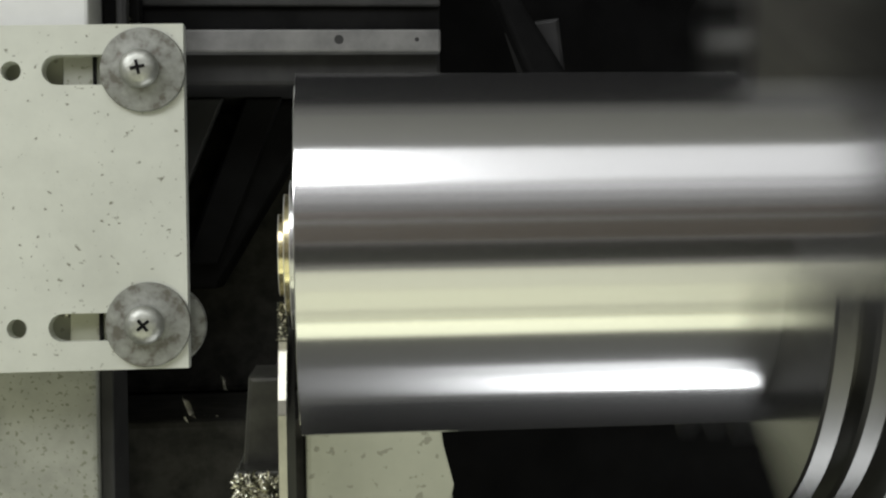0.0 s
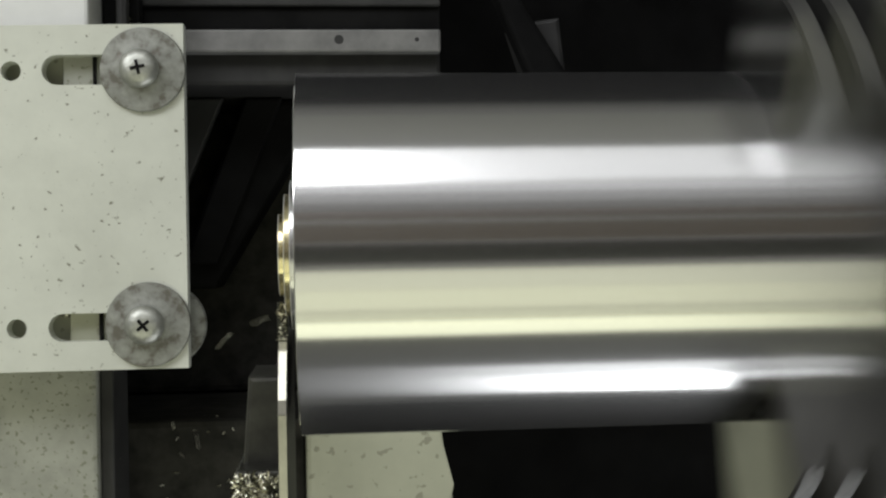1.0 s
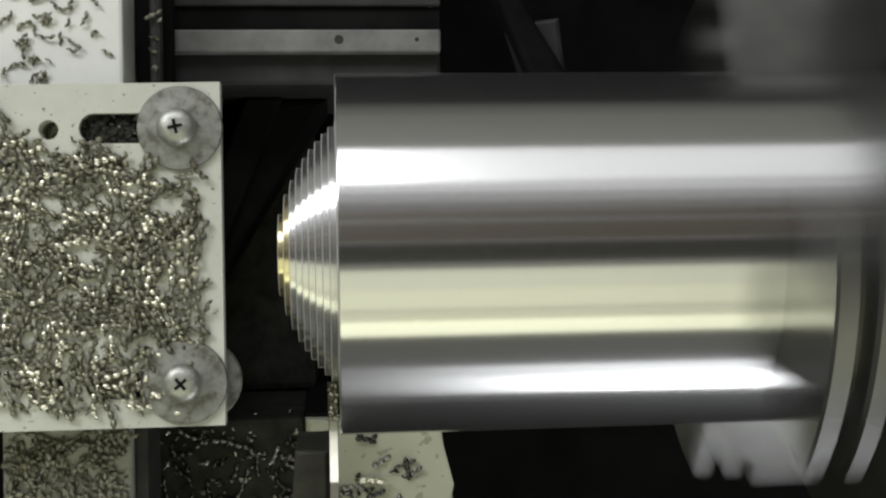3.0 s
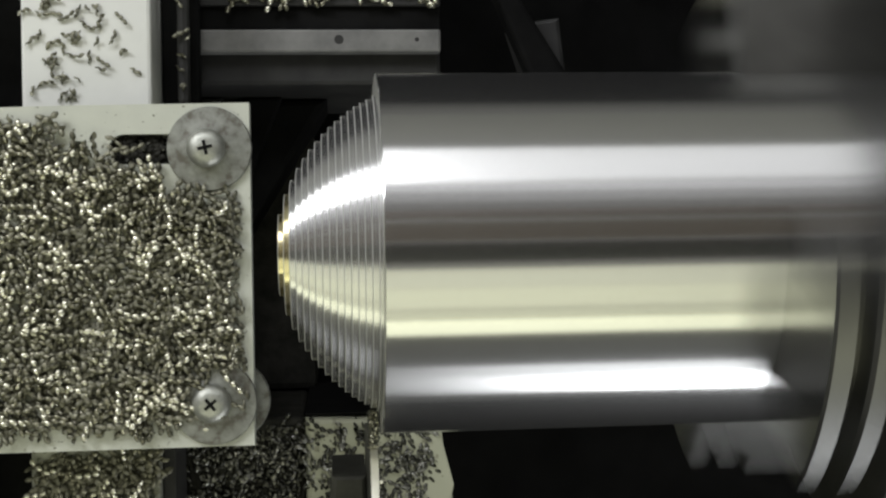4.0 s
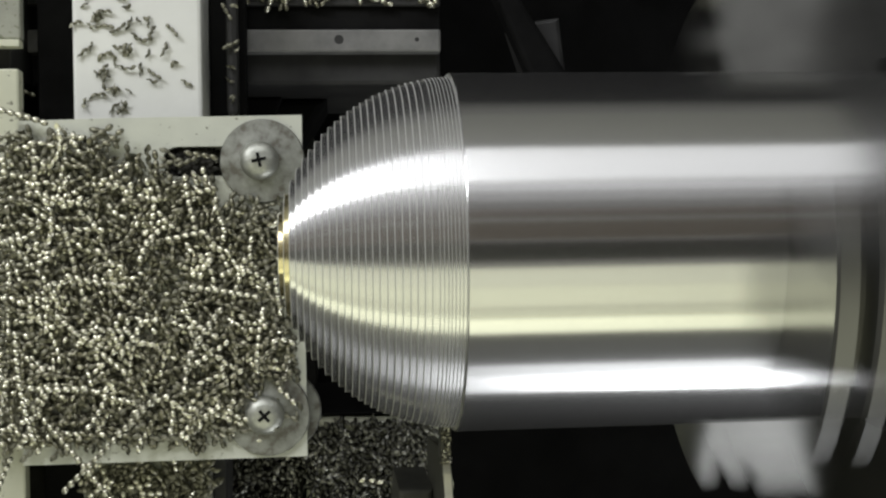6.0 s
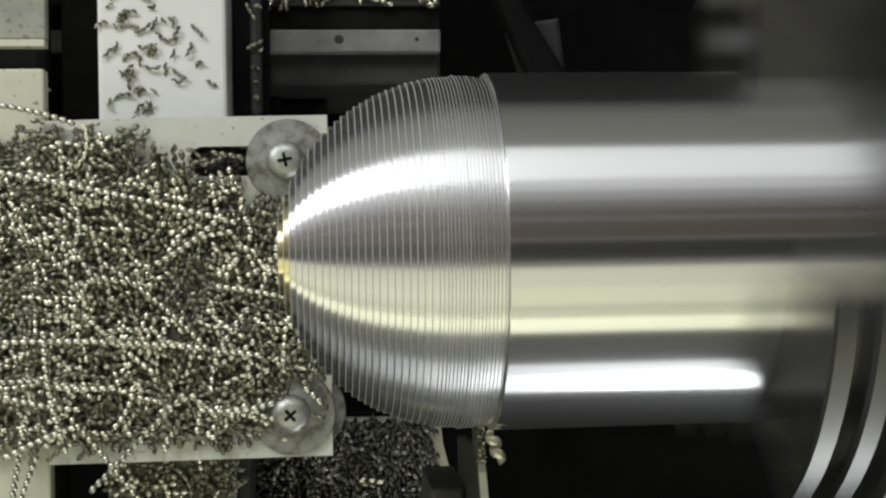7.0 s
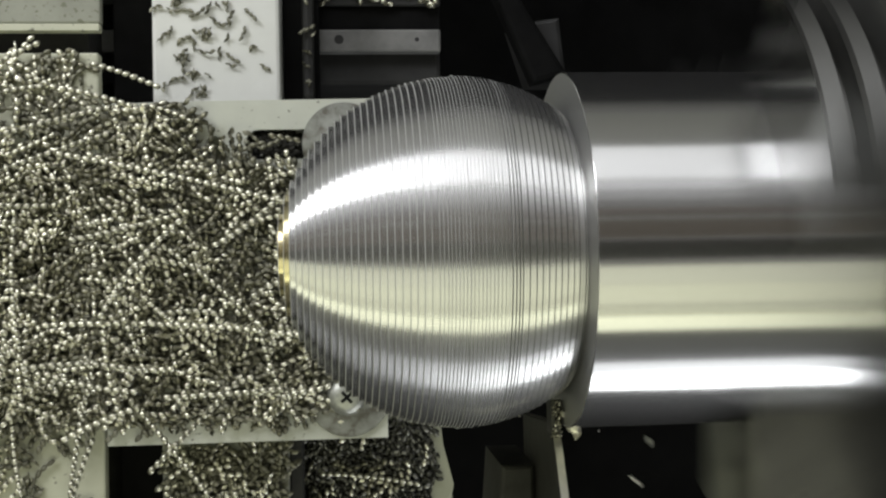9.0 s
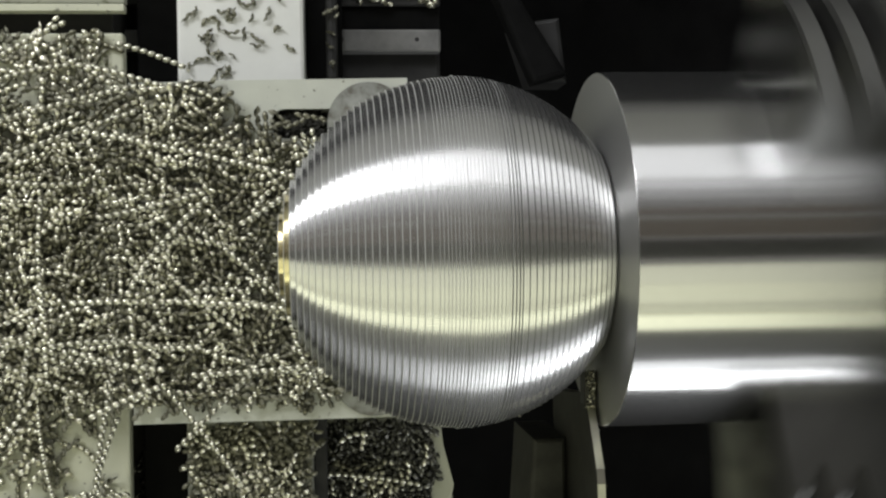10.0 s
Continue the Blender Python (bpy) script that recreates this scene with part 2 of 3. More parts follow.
# ---- setting ----
def build_setting():
    def fixed(name, bm, mat, label, category):
        return tagged(part(name, bm, mat), label, category, kind="structure")

    fixed("floor", box(-700, 700, -700, 700, -190, -180), SOOT, "black oily chip tray under the lathe", "floor")
    fixed("wall_rear", box(-700, 700, 700, 720, -190, 800), WALL, "plain grey painted machine guard", "wall")
    # unseen wall, toned darker than the others to dim the bar's lower reflection
    fixed("wall_front", box(-700, 700, -720, -700, -190, 800), DIM, "unseen front wall, dark grey to dim the bar's reflection", "wall")
    fixed("wall_tail", box(-720, -700, -700, 700, -190, 800), WALL, "plain grey painted machine guard", "wall")
    fixed("wall_head", box(700, 720, -700, 700, -190, 800), WALL, "plain grey painted machine guard", "wall")
    # unseen slabs, added to shape dark, brown and pale bands in the reflection
    fixed("overhead_rail", box(-600, 600, -24, 20, 230, 250, 2), IRON, "unseen dark slab added for a band in the bar's reflection", "rail")
    fixed("overhead_board", box(-600, 600, 148, 190, 420, 440, 2), BROWN, "unseen brown board added for the bar's reflection", "board")
    fixed("overhead_strip", box(-600, 600, 134, 146, 420, 440, 2), WHITE, "unseen white strip added for a pale line in the reflection", "board")
    fixed("overhead_board_narrow", box(-600, 600, 52, 132, 420, 440, 2), BROWN, "unseen narrow brown board added for the bar's reflection", "board")
    # unseen strips, toned darker downward to grade the bar's reflection
    for k, (z0, z1, paint) in enumerate(((-179, -145, FALLOFF[0]), (-145, -100, FALLOFF[1]), (-100, -40, FALLOFF[2]))):
        fixed("skirting", box(-699, 699, 690 - 2 * k, 699, z0, z1, 1), paint, "added grey wall strip, darker toward the floor like fading light", "skirting")

    # rear slideway: worn steel lip over a grey face, with a dowel hole
    rail = empty("rear_slideway", "grey machined slideway with a worn bright lip and dowel hole", "slideway")
    part("body", box(-180, 30.0, 38.3, 90, -160, -104, 1.0), GREY, rail)
    part("lip", box(-180, 29.8, 45.2, 50.3, -104, -100, 0.5), LIP, rail, "worn bright steel strip")
    part("upper_face", box(-180, 29.9, 50.35, 55.7, -104, -102, 0.3), IRON, rail, "dark oiled face")
    part("back_strip", box(-180, 29.9, 55.75, 66, -104, -100.5, 0.4), GREY, rail)
    # dark discs on the lip stand in for the shade inside the holes
    part("dowel_hole", disc_stack(6.9, 48.0, [(1.05, -100.4), (1.05, -99.96)], 20), GREY, rail, "dark dowel hole")
    part("end_hole", disc_stack(24.4, 48.0, [(0.5, -100.4), (0.5, -99.96)], 16), LEVER, rail, "small dark hole")

    # front bed: oiled dark top with a cream painted block standing on it
    fixed("front_bed", box(-200, -2.2, -170, -36.3, -160, -100, 1.5), OILED, "dark oiled bed surface strewn with metal chips", "lathe bed")
    block = empty("cream_block", "cream painted block with dark specks on the bed", "machine block")
    part("body", prism([(-2, -36.0), (27.9, -36.9), (28.4, -43), (29.4, -52), (30.4, -54.5), (31, -66), (-2, -66)], -160, -96, 1.2), BLOCK, block)

    # black sheet that paints shade over the block's front face
    part("dark_face", box(-2.1, 28.0, -35.9, -35.2, -160, -98, 0.2), IRON, block, "front face sheet painted black as shade")

    # cast cross rib between the beds, dim in the pit
    rib = empty("cross_rib", "black cast diagonal rib in the pit", "machine casting")
    part("web", prism([(-34, -8), (-24, -8), (4, 38), (-16.4, 38)], -160, -126, 1.5), IRON, rib)
    part("flange", prism([(-30.5, -2), (-23, -2), (-7.0, 38), (-15.5, 38)], -126, -123, 0.5), IRON, rib)
    part("panel", prism([(-42, 38), (-21, 38), (-31, 14), (-42, 2)], -126, -122.8, 0.5), SLATE, rib, "dim grey panel beside the rib")
    tagged(part("chip_pan", box(-60, 0, -36, 38, -180, -150, 2), OILED), "dark oily pan beneath the work", "pan", kind="structure")

    # dim lever behind the bar
    lever = empty("rear_lever", "dim grey lever behind the spinning bar", "lever")
    part("arm", prism([(40, 56), (45, 56), (56, 38), (48.5, 36)], -92, -86, 1.2), IRON, lever)
    part("pad", prism([(45, 50), (55.5, 51.5), (57, 37), (49, 37)], -104, -92, 1.0), LEVER, lever)

    # headstock face behind the chuck
    head = empty("headstock", "dark grey headstock face behind the chuck", "headstock")
    part("face", revolve([(126, 30), (126, 110), (200, 110), (200, 30)], 64, True), GREY, head)


build_setting()


# ---- work: bar, turned steps, chuck ----
def build_bar():
    bar = empty("round_bar", "bright turned steel bar spinning in the chuck", "metal bar")
    part("shaft", revolve([(0.14, 25.0), (150, 25.0), (150, 10.0)], 192), STEEL, bar, smooth=True)
    part("chamfer", revolve([(0.0, 24.86), (0.05, 24.96), (0.14, 25.0)], 192), STEEL, bar, smooth=True)
    part("end_face", revolve([(0.0, 10.0), (0.0, 24.86)], 192), CUT, bar, "freshly cut end face", smooth=True)
    return bar


BALL_X, BALL_R = 21.25, 24.75


def build_ball():
    ball = empty("turned_ball", "half-turned steel ball with fine stepped rings", "workpiece")
    rnd = random.Random(4)
    x = -2.76
    edges = [x]
    while x < 43.0:
        x += rnd.uniform(0.84, 0.93) if x < 17.5 else (rnd.uniform(0.40, 0.52) if x < 27.5 else rnd.uniform(0.82, 0.92))
        edges.append(x)

    def sphere(px):
        return math.sqrt(max(BALL_R ** 2 - (px - BALL_X) ** 2, 36))

    for k, (a, b) in enumerate(zip(edges, edges[1:])):
        if b < BALL_X:
            r = sphere(a) - 0.28 + rnd.uniform(-0.03, 0.03)
        else:
            r = sphere((a + b) / 2) - 0.1 + rnd.uniform(-0.03, 0.03)
        r = min(r, BALL_R - rnd.uniform(0.0, 0.09))
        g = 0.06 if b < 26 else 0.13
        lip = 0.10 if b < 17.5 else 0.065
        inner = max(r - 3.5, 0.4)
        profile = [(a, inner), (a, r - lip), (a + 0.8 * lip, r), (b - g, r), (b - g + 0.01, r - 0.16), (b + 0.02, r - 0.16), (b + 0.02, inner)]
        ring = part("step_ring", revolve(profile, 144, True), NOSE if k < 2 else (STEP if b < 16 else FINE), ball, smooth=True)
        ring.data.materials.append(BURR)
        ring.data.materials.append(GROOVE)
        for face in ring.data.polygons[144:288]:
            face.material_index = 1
        # groove faces of the rear steps get the painted shade
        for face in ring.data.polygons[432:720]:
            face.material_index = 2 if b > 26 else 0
        if k < 2:
            tagged(ring, "brass-coloured step at the nose")
    part("core", revolve([(-2.74, 0.01), (-2.74, 4.0), (10, 12.5), (36, 12.5), (70, 12.5), (70, 0.01)], 64), NOSE, ball, smooth=True)
    return ball


def build_chuck():
    chuck = empty("lathe_chuck", "spinning steel three-jaw chuck with stepped jaws", "chuck")
    part("body", revolve([(84, 27), (84, 50), (86, 52), (122, 52), (124, 50), (124, 27)], 96, True), GREY, chuck, smooth=True)

    def jaw_mesh():
        """One parallel-sided block: an outline of (x, r) carried across the jaw's width, its inner and outer faces round the axis."""
        outline = [(60.5, 25.03), (60.5, 39.1), (60.8, 39.5), (63.1, 39.5), (63.4, 38.9), (63.6, 36.4), (65.2, 36.4), (65.3, 39.4), (65.7, 40.0), (67.9, 40.0), (68.3, 39.4), (68.4, 37.0), (70.2, 37.0), (70.3, 42.0), (83.9, 42.0), (83.9, 25.03)]
        bm = bmesh.new()
        n, half, m = 16, 11.0, len(outline)
        cols = []
        for k in range(n + 1):
            u = -half + 2 * half * k / n
            cols.append([bm.verts.new((x, -u, math.sqrt(r * r - u * u))) for x, r in outline])
        for p, q in zip(cols, cols[1:]):
            for j in range(m):
                face = bm.faces.new((p[j], q[j], q[(j + 1) % m], p[(j + 1) % m]))
                face.material_index = 1 if j in (2, 8, 12) else (2 if j == 0 else 0)
        bm.faces.new(cols[0])
        bm.faces.new(cols[-1][::-1])
        bmesh.ops.recalc_face_normals(bm, faces=bm.faces)
        return bm

    first = part("jaw", jaw_mesh(), JAW, chuck)
    first.data.materials.append(EDGE)
    first.data.materials.append(JAWFACE)
    for turn in (120, 240):
        other = new("jaw", first.data)
        other.parent = chuck
        other.matrix_basis = pose(0, 0, 0, turn)
    return chuck


BAR, BALL, CHUCK = build_bar(), build_ball(), build_chuck()


# ---- carriage with its cover plate ----
def slot_outline(x0, x1, yc, r, n=10):
    left = [(x0 + r + r * math.cos(radians(90 + 180 * k / n)), yc + r * math.sin(radians(90 + 180 * k / n))) for k in range(n + 1)]
    return left + [(x1, yc - r), (x1, yc + r)]


def plate_with_openings(x0, x1, y0, y1, z0, z1, holes):
    """A plate with through openings: a triangulated top and bottom with walls between."""
    bm = bmesh.new()
    loops = [[(x0, y0), (x1, y0), (x1, y1), (-60, y1 - 0.4), (x0, y1 - 0.8)]] + holes
    for z in (z0, z1):
        edges = []
        for pts in loops:
            vs = [bm.verts.new((x, y, z)) for x, y in pts]
            edges += [bm.edges.new((vs[k], vs[(k + 1) % len(vs)])) for k in range(len(vs))]
        bmesh.ops.triangle_fill(bm, edges=edges, use_beauty=True, use_dissolve=False)
    bm.verts.ensure_lookup_table()
    total = sum(len(p) for p in loops)
    start = 0
    for pts in loops:
        n = len(pts)
        for k in range(n):
            a, b = start + k, start + (k + 1) % n
            bm.faces.new((bm.verts[a], bm.verts[b], bm.verts[b + total], bm.verts[a + total]))
        start += n
    bmesh.ops.recalc_face_normals(bm, faces=bm.faces)
    return bm


def circle(cx, cy, r, n=20):
    return [(cx + r * math.cos(2 * math.pi * k / n), cy + r * math.sin(2 * math.pi * k / n)) for k in range(n)]


def build_carriage():
    rig = empty("carriage", "light metal cross slide cover plate on cream and white bars", "lathe carriage")
    holes = [circle(-56.1, 36.1, 1.9), circle(-55.8, -13.3, 1.9), slot_outline(-50.4, -34, 36.3, 2.9), slot_outline(-49.9, -34, -13.3, 2.7)]
    part("cover_plate", plate_with_openings(-77.5, -23.5, -21.6, 45.2, -71, -67, holes), PLATE, rig, "speckled light grey metal plate with slots")
    part("backing", box(-77, -28.5, -19, 43.5, -99, -73.5, 0.5), BLOCK, rig)
    part("bar_rear", box(-69.6, -43.8, 41, 160, -99, -79, 0.8), WHITE, rig, "white painted bar")
    part("bar_front", box(-69.0, -43.4, -160, -15, -99, -79, 0.8), CREAM, rig, "speckled cream bar")
    part("bar_flank", box(-43.3, -40.6, -160, -15, -99, -82, 0.3), GREY, rig)
    part("side_block", box(-190, -80.5, -160, 56.5, -84, -80, 0.5), PALE, rig, "cream painted block")
    # lower body painted black, as shade in the gap beside the block
    part("side_body", box(-190, -88, -160, 56, -110, -84.05, 0.5), IRON, rig, "lower block body painted black as shade")
    part("side_ledge", box(-190, -80.0, 62.5, 160, -83, -80, 0.4), CREAM, rig)
    part("ledge_lip", box(-190, -80.2, 60.9, 62.4, -83, -79.8, 0.2), PALE, rig, "bright worn edge strip")
    part("side_groove", box(-190, -83.5, 56, 160, -110, -86, 0.3), GREY, rig)
    part("rear_shield", box(-79.8, -69.8, 46, 160, -98, -93, 0.3), IRON, rig, "black plate in the gap beside a bar")
    part("rear_shield", box(-43.6, -35.8, 46, 160, -98, -93, 0.3), IRON, rig, "black plate in the gap beside a bar")
    # black plate added to paint the deep shade in the front gap
    part("front_shield", box(-79.8, -69.2, -160, -20, -98, -93, 0.3), IRON, rig, "black plate in the gap beside a bar")
    part("hose", box(-39.4, -36.9, 47, 160, -88, -84.5, 1.2), GREY, rig, "dark rod")
    # black slivers paint the shade in the slot gaps
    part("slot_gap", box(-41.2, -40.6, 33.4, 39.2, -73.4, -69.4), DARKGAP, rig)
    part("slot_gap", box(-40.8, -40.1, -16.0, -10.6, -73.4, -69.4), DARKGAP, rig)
    part("slot_bar", box(-47, -33, 32.5, 40, -73.4, -70.2, 0.2), CREAM, rig)
    part("slot_bar", box(-46.5, -33, -16.6, -10.0, -73.4, -70.4, 0.2), BLOCK, rig)
    for cx, cy, turn in ((-31.2, 36.2, 12), (-31.0, -13.0, 40)):
        washer = part("washer", disc_stack(cx, cy, [(8.1, -66.95), (8.2, -66.6), (8.0, -66.0), (4.4, -65.7), (4.2, -65.6), (3.4, -65.55)], 48), ZINC, rig, "mottled zinc washer", smooth=True)
        head = disc_stack(cx - 0.5, cy, [(3.7, -65.5), (3.75, -64.6), (3.2, -63.6), (2.2, -63.1), (1.0, -62.95)], 32)
        screw = part("screw", head, SCREW, rig, "cross-head screw", smooth=True)
        bm = bmesh.new()
        box(-1.4, 1.4, -0.3, 0.3, -63.4, -62.8, bm=bm)
        box(-0.3, 0.3, -1.4, 1.4, -63.41, -62.81, bm=bm)
        bmesh.ops.rotate(bm, cent=(0, 0, 0), matrix=Matrix.Rotation(radians(turn), 3, "Z"), verts=bm.verts)
        bmesh.ops.translate(bm, vec=(cx - 0.5, cy, 0), verts=bm.verts)
        # black cross bars paint the shade of the screw recess
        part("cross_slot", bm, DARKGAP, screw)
    part("lower_disc", disc_stack(-29.0, -13.6, [(8.2, -76), (8.3, -75.2), (8.0, -74.6)], 40), ZINC, rig, smooth=True)
    return rig


CARRIAGE = build_carriage()


# ---- parting tool ----
def side_prism(outline, x0, x1, bevel=0.0):
    """A blade-like part from a (y, z) outline."""
    bm = bmesh.new()
    a = [bm.verts.new((x0, y, z)) for y, z in outline]
    b = [bm.verts.new((x1, y, z)) for y, z in outline]
    n = len(outline)
    bm.faces.new(a)
    bm.faces.new(b[::-1])
    for k in range(n):
        bm.faces.new((a[k], b[k], b[(k + 1) % n], a[(k + 1) % n]))
    bmesh.ops.recalc_face_normals(bm, faces=bm.faces)
    if bevel:
        bmesh.ops.bevel(bm, geom=list(bm.edges), offset=bevel, segments=1, affect="EDGES")
    return bm


def build_tool():
    tool = empty("parting_tool", "steel parting blade in a ground holder with chips", "cutting tool")
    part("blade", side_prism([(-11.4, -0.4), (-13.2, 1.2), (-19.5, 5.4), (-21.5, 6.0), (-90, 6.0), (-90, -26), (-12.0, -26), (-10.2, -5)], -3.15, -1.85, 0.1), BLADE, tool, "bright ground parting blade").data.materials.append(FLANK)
    # blade sides take the dark flank colour as painted shade
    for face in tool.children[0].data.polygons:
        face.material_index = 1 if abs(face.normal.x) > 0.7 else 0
    part("insert", side_prism([(-6.5, 0.0), (-11.5, -0.5), (-11.5, -3.8), (-7.2, -3.6)], -3.25, -1.75, 0.08), HOLDER, tool, "carbide cutting insert")
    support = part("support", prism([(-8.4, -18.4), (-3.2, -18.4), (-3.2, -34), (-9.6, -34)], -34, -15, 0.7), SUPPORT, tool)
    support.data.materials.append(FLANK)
    # all but the top faces take the flank's painted shade
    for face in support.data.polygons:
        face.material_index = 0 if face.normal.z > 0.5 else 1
    part("clamp_block", box(-10.2, -3.2, -90, -31.5, -34, -9, 0.5), HOLDER, tool)
    return tool


TOOL = build_tool()


# ---- chips ----
def chip_geometry(verts, faces, centre, direction, coils, radius, pitch, rnd, bend=0.0, seg=7):
    """A curled ribbon: a spring of foil round its own axis."""
    d = Vector(direction).normalized()
    side = d.cross(Vector((0.31, 0.17, 0.93))).normalized()
    up = side.cross(d)
    n = max(3, int(coils * seg))
    base, phase = len(verts), rnd.uniform(0, 6.28)
    length = coils * pitch
    for k in range(n + 1):
        s = k / n - 0.5
        a = phase + 2 * math.pi * k / seg
        mid = centre + d * (s * length) + side * (bend * (s * s - 0.08) * length)
        rr = radius * (1 + 0.10 * math.sin(k * 1.7 + phase))
        out = side * math.cos(a) + up * math.sin(a)
        p = mid + out * rr
        w = d * (0.34 * pitch)
        verts.append(((p - w - out * 0.16) * MM)[:])
        verts.append(((p + out * 0.04) * MM)[:])
        verts.append(((p + w - out * 0.16) * MM)[:])
    for k in range(n):
        b = base + 3 * k
        faces.append((b, b + 1, b + 4, b + 3))
        faces.append((b + 1, b + 2, b + 5, b + 4))


PROFILE = (0.38, 0.72, 0.95, 1.0, 0.95, 0.72)          # swelling of one coil along a tight spring
CREASES = []          # faces between the coils, darkened as shade, of the mesh being built


def bead_chain(verts, faces, centre, direction, beads, radius, pitch, rnd, bend=0.0, seg=7):
    """A tight spring chip: one tube that swells at each coil, along a bent line."""
    d = Vector(direction).normalized()
    side = d.cross(Vector((0.31, 0.17, 0.93))).normalized()
    up = side.cross(d)
    length = beads * pitch
    lean = rnd.uniform(-0.45, 0.45)
    base, n, m = len(verts), 6 * beads + 1, len(PROFILE)
    for k in range(n):
        s = k / (n - 1) - 0.5
        mid = centre + d * (s * length) + side * (bend * (s * s - 0.08) * length)
        r = radius * PROFILE[k % m] * rnd.uniform(0.95, 1.05)
        axis = (d + side * (2 * bend * s)).normalized()
        across = (side - d * (2 * bend * s)).normalized()
        for q in range(seg):
            t = 2 * math.pi * q / seg
            c = math.cos(t)
            verts.append(((mid + across * (c * r) + up * (math.sin(t) * r) + axis * (c * lean * r)) * MM)[:])
    for k in range(n - 1):
        for q in range(seg):
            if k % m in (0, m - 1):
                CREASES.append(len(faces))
            a, b = base + k * seg + q, base + k * seg + (q + 1) % seg
            faces.append((a, b, b + seg, a + seg))
    faces.append(tuple(base + q for q in range(seg))[::-1])
    faces.append(tuple(base + (n - 1) * seg + q for q in range(seg)))


def chip_object(name, verts, faces, label, category="metal chips", kind="stuff", mat=CHIP):
    me = bpy.data.meshes.new(name)
    me.from_pydata(verts, [], faces)
    me.materials.append(mat)
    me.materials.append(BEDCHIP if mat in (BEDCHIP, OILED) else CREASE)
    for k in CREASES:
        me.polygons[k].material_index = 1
    CREASES.clear()
    me.shade_smooth()
    return tagged(new(name, me), label, category, kind=kind)


def scatter(seed, areas, label, name="chip_pile", mat=CHIP, curls=0.0, size=1.0):
    """areas: (count, x0, x1, y0, y1, z, spread, coils from, coils to)."""
    rnd = random.Random(seed)
    verts, faces = [], []
    for count, x0, x1, y0, y1, z, spread, c0, c1 in areas:
        done = 0
        while done < count:
            x, y = rnd.uniform(x0, x1), rnd.uniform(y0, y1)
            done += 1
            if -40.5 < x < -22 and 27.5 < y < 46 and (z < -66.5 or rnd.random() < 0.93):
                continue
            if -52 < x < -38 and 33 < y < 40 and rnd.random() < 0.6:
                continue
            if math.hypot(x + 31, y + 13) < 8.5 and rnd.random() < 0.75:
                continue
            if y > 30 and x > -60 and z > -70 and rnd.random() < (y - 30) / 9 + 0.12 * noise.noise((x * 0.12, y * 0.12, 3)):
                continue
            edge = min(x - x0, x1 - x, y - y0, y1 - y)
            if edge < 2.5 and rnd.random() > 0.45 + 0.2 * edge:
                continue
            a = rnd.uniform(0, 6.28)
            tilt = rnd.uniform(-0.5, 0.5)
            coils = rnd.uniform(c0, c1)
            radius = size * rnd.uniform(0.64, 0.88)
            zz = z + 0.5 + rnd.random() ** 1.3 * spread
            if x < -78.5 and z > -75:
                # the heap slopes from the plate's end down on to the block
                if y > 34 and rnd.random() < 0.75:
                    continue
                zz -= min(11.0, (-78.5 - x) * 1.6)
            reach = 0.9 * max(3, round(coils * 1.7))
            if z > -70 and x > -78 and (x + reach * abs(math.cos(a)) > -24.2 or not -21 < y - reach * abs(math.sin(a)) or y + reach * abs(math.sin(a)) > 45):
                continue
            if rnd.random() < curls:
                chip_geometry(verts, faces, Vector((x, y, zz)), (math.cos(a), math.sin(a), tilt * 0.6), coils * 1.2, radius * 0.75, size * rnd.uniform(1.3, 1.8), rnd, rnd.uniform(-1.1, 1.1), 7)
                continue
            bead_chain(verts, faces, Vector((x, y, zz)), (math.cos(a), math.sin(a), tilt * 0.6), max(3, round(coils * 1.6)), radius * 0.75, size * rnd.uniform(1.5, 1.75), rnd, rnd.uniform(-0.7, 0.7))
    return chip_object(name, verts, faces, label, mat=mat)


def strings(seed, rows, label):
    """Long beaded springs: (x, y, z, heading in degrees, coils, bend)."""
    rnd = random.Random(seed)
    verts, faces = [], []
    for x, y, z, heading, coils, bend in rows:
        a = radians(heading)
        bead_chain(verts, faces, Vector((x, y, z + (1.9 if z > -68 else 0.5))), (math.cos(a), math.sin(a), rnd.uniform(-0.04, 0.04)), round(coils * 0.95), 0.62, 1.6, rnd, bend)
    return chip_object("long_chips", verts, faces, label, mat=SPRING)


def random_strings(seed, n, x0, x1, y0, y1, z0, z1, c0, c1):
    """Springs whose ends stay on the plate."""
    rnd, rows = random.Random(seed), []
    while len(rows) < n:
        x = rnd.uniform(x0, x1)
        row = (x, rnd.uniform(y0, y1), rnd.uniform(z0, z1) - (8 if x < -84 else 0), rnd.uniform(0, 180), rnd.uniform(c0, c1), rnd.uniform(-0.25, 0.25))
        half = row[4] * 0.7
        if row[0] + half * abs(math.cos(radians(row[3]))) < -26 and -19 < row[1] - half * math.sin(radians(row[3])) and row[1] + half * math.sin(radians(row[3])) < 36:
            rows.append((row[0], row[1], row[2] + 0.6, *row[3:]))
    return rows


PILES = []          # (object, start and end of its arrival, offset (x, z) it comes from, rides on the carriage)


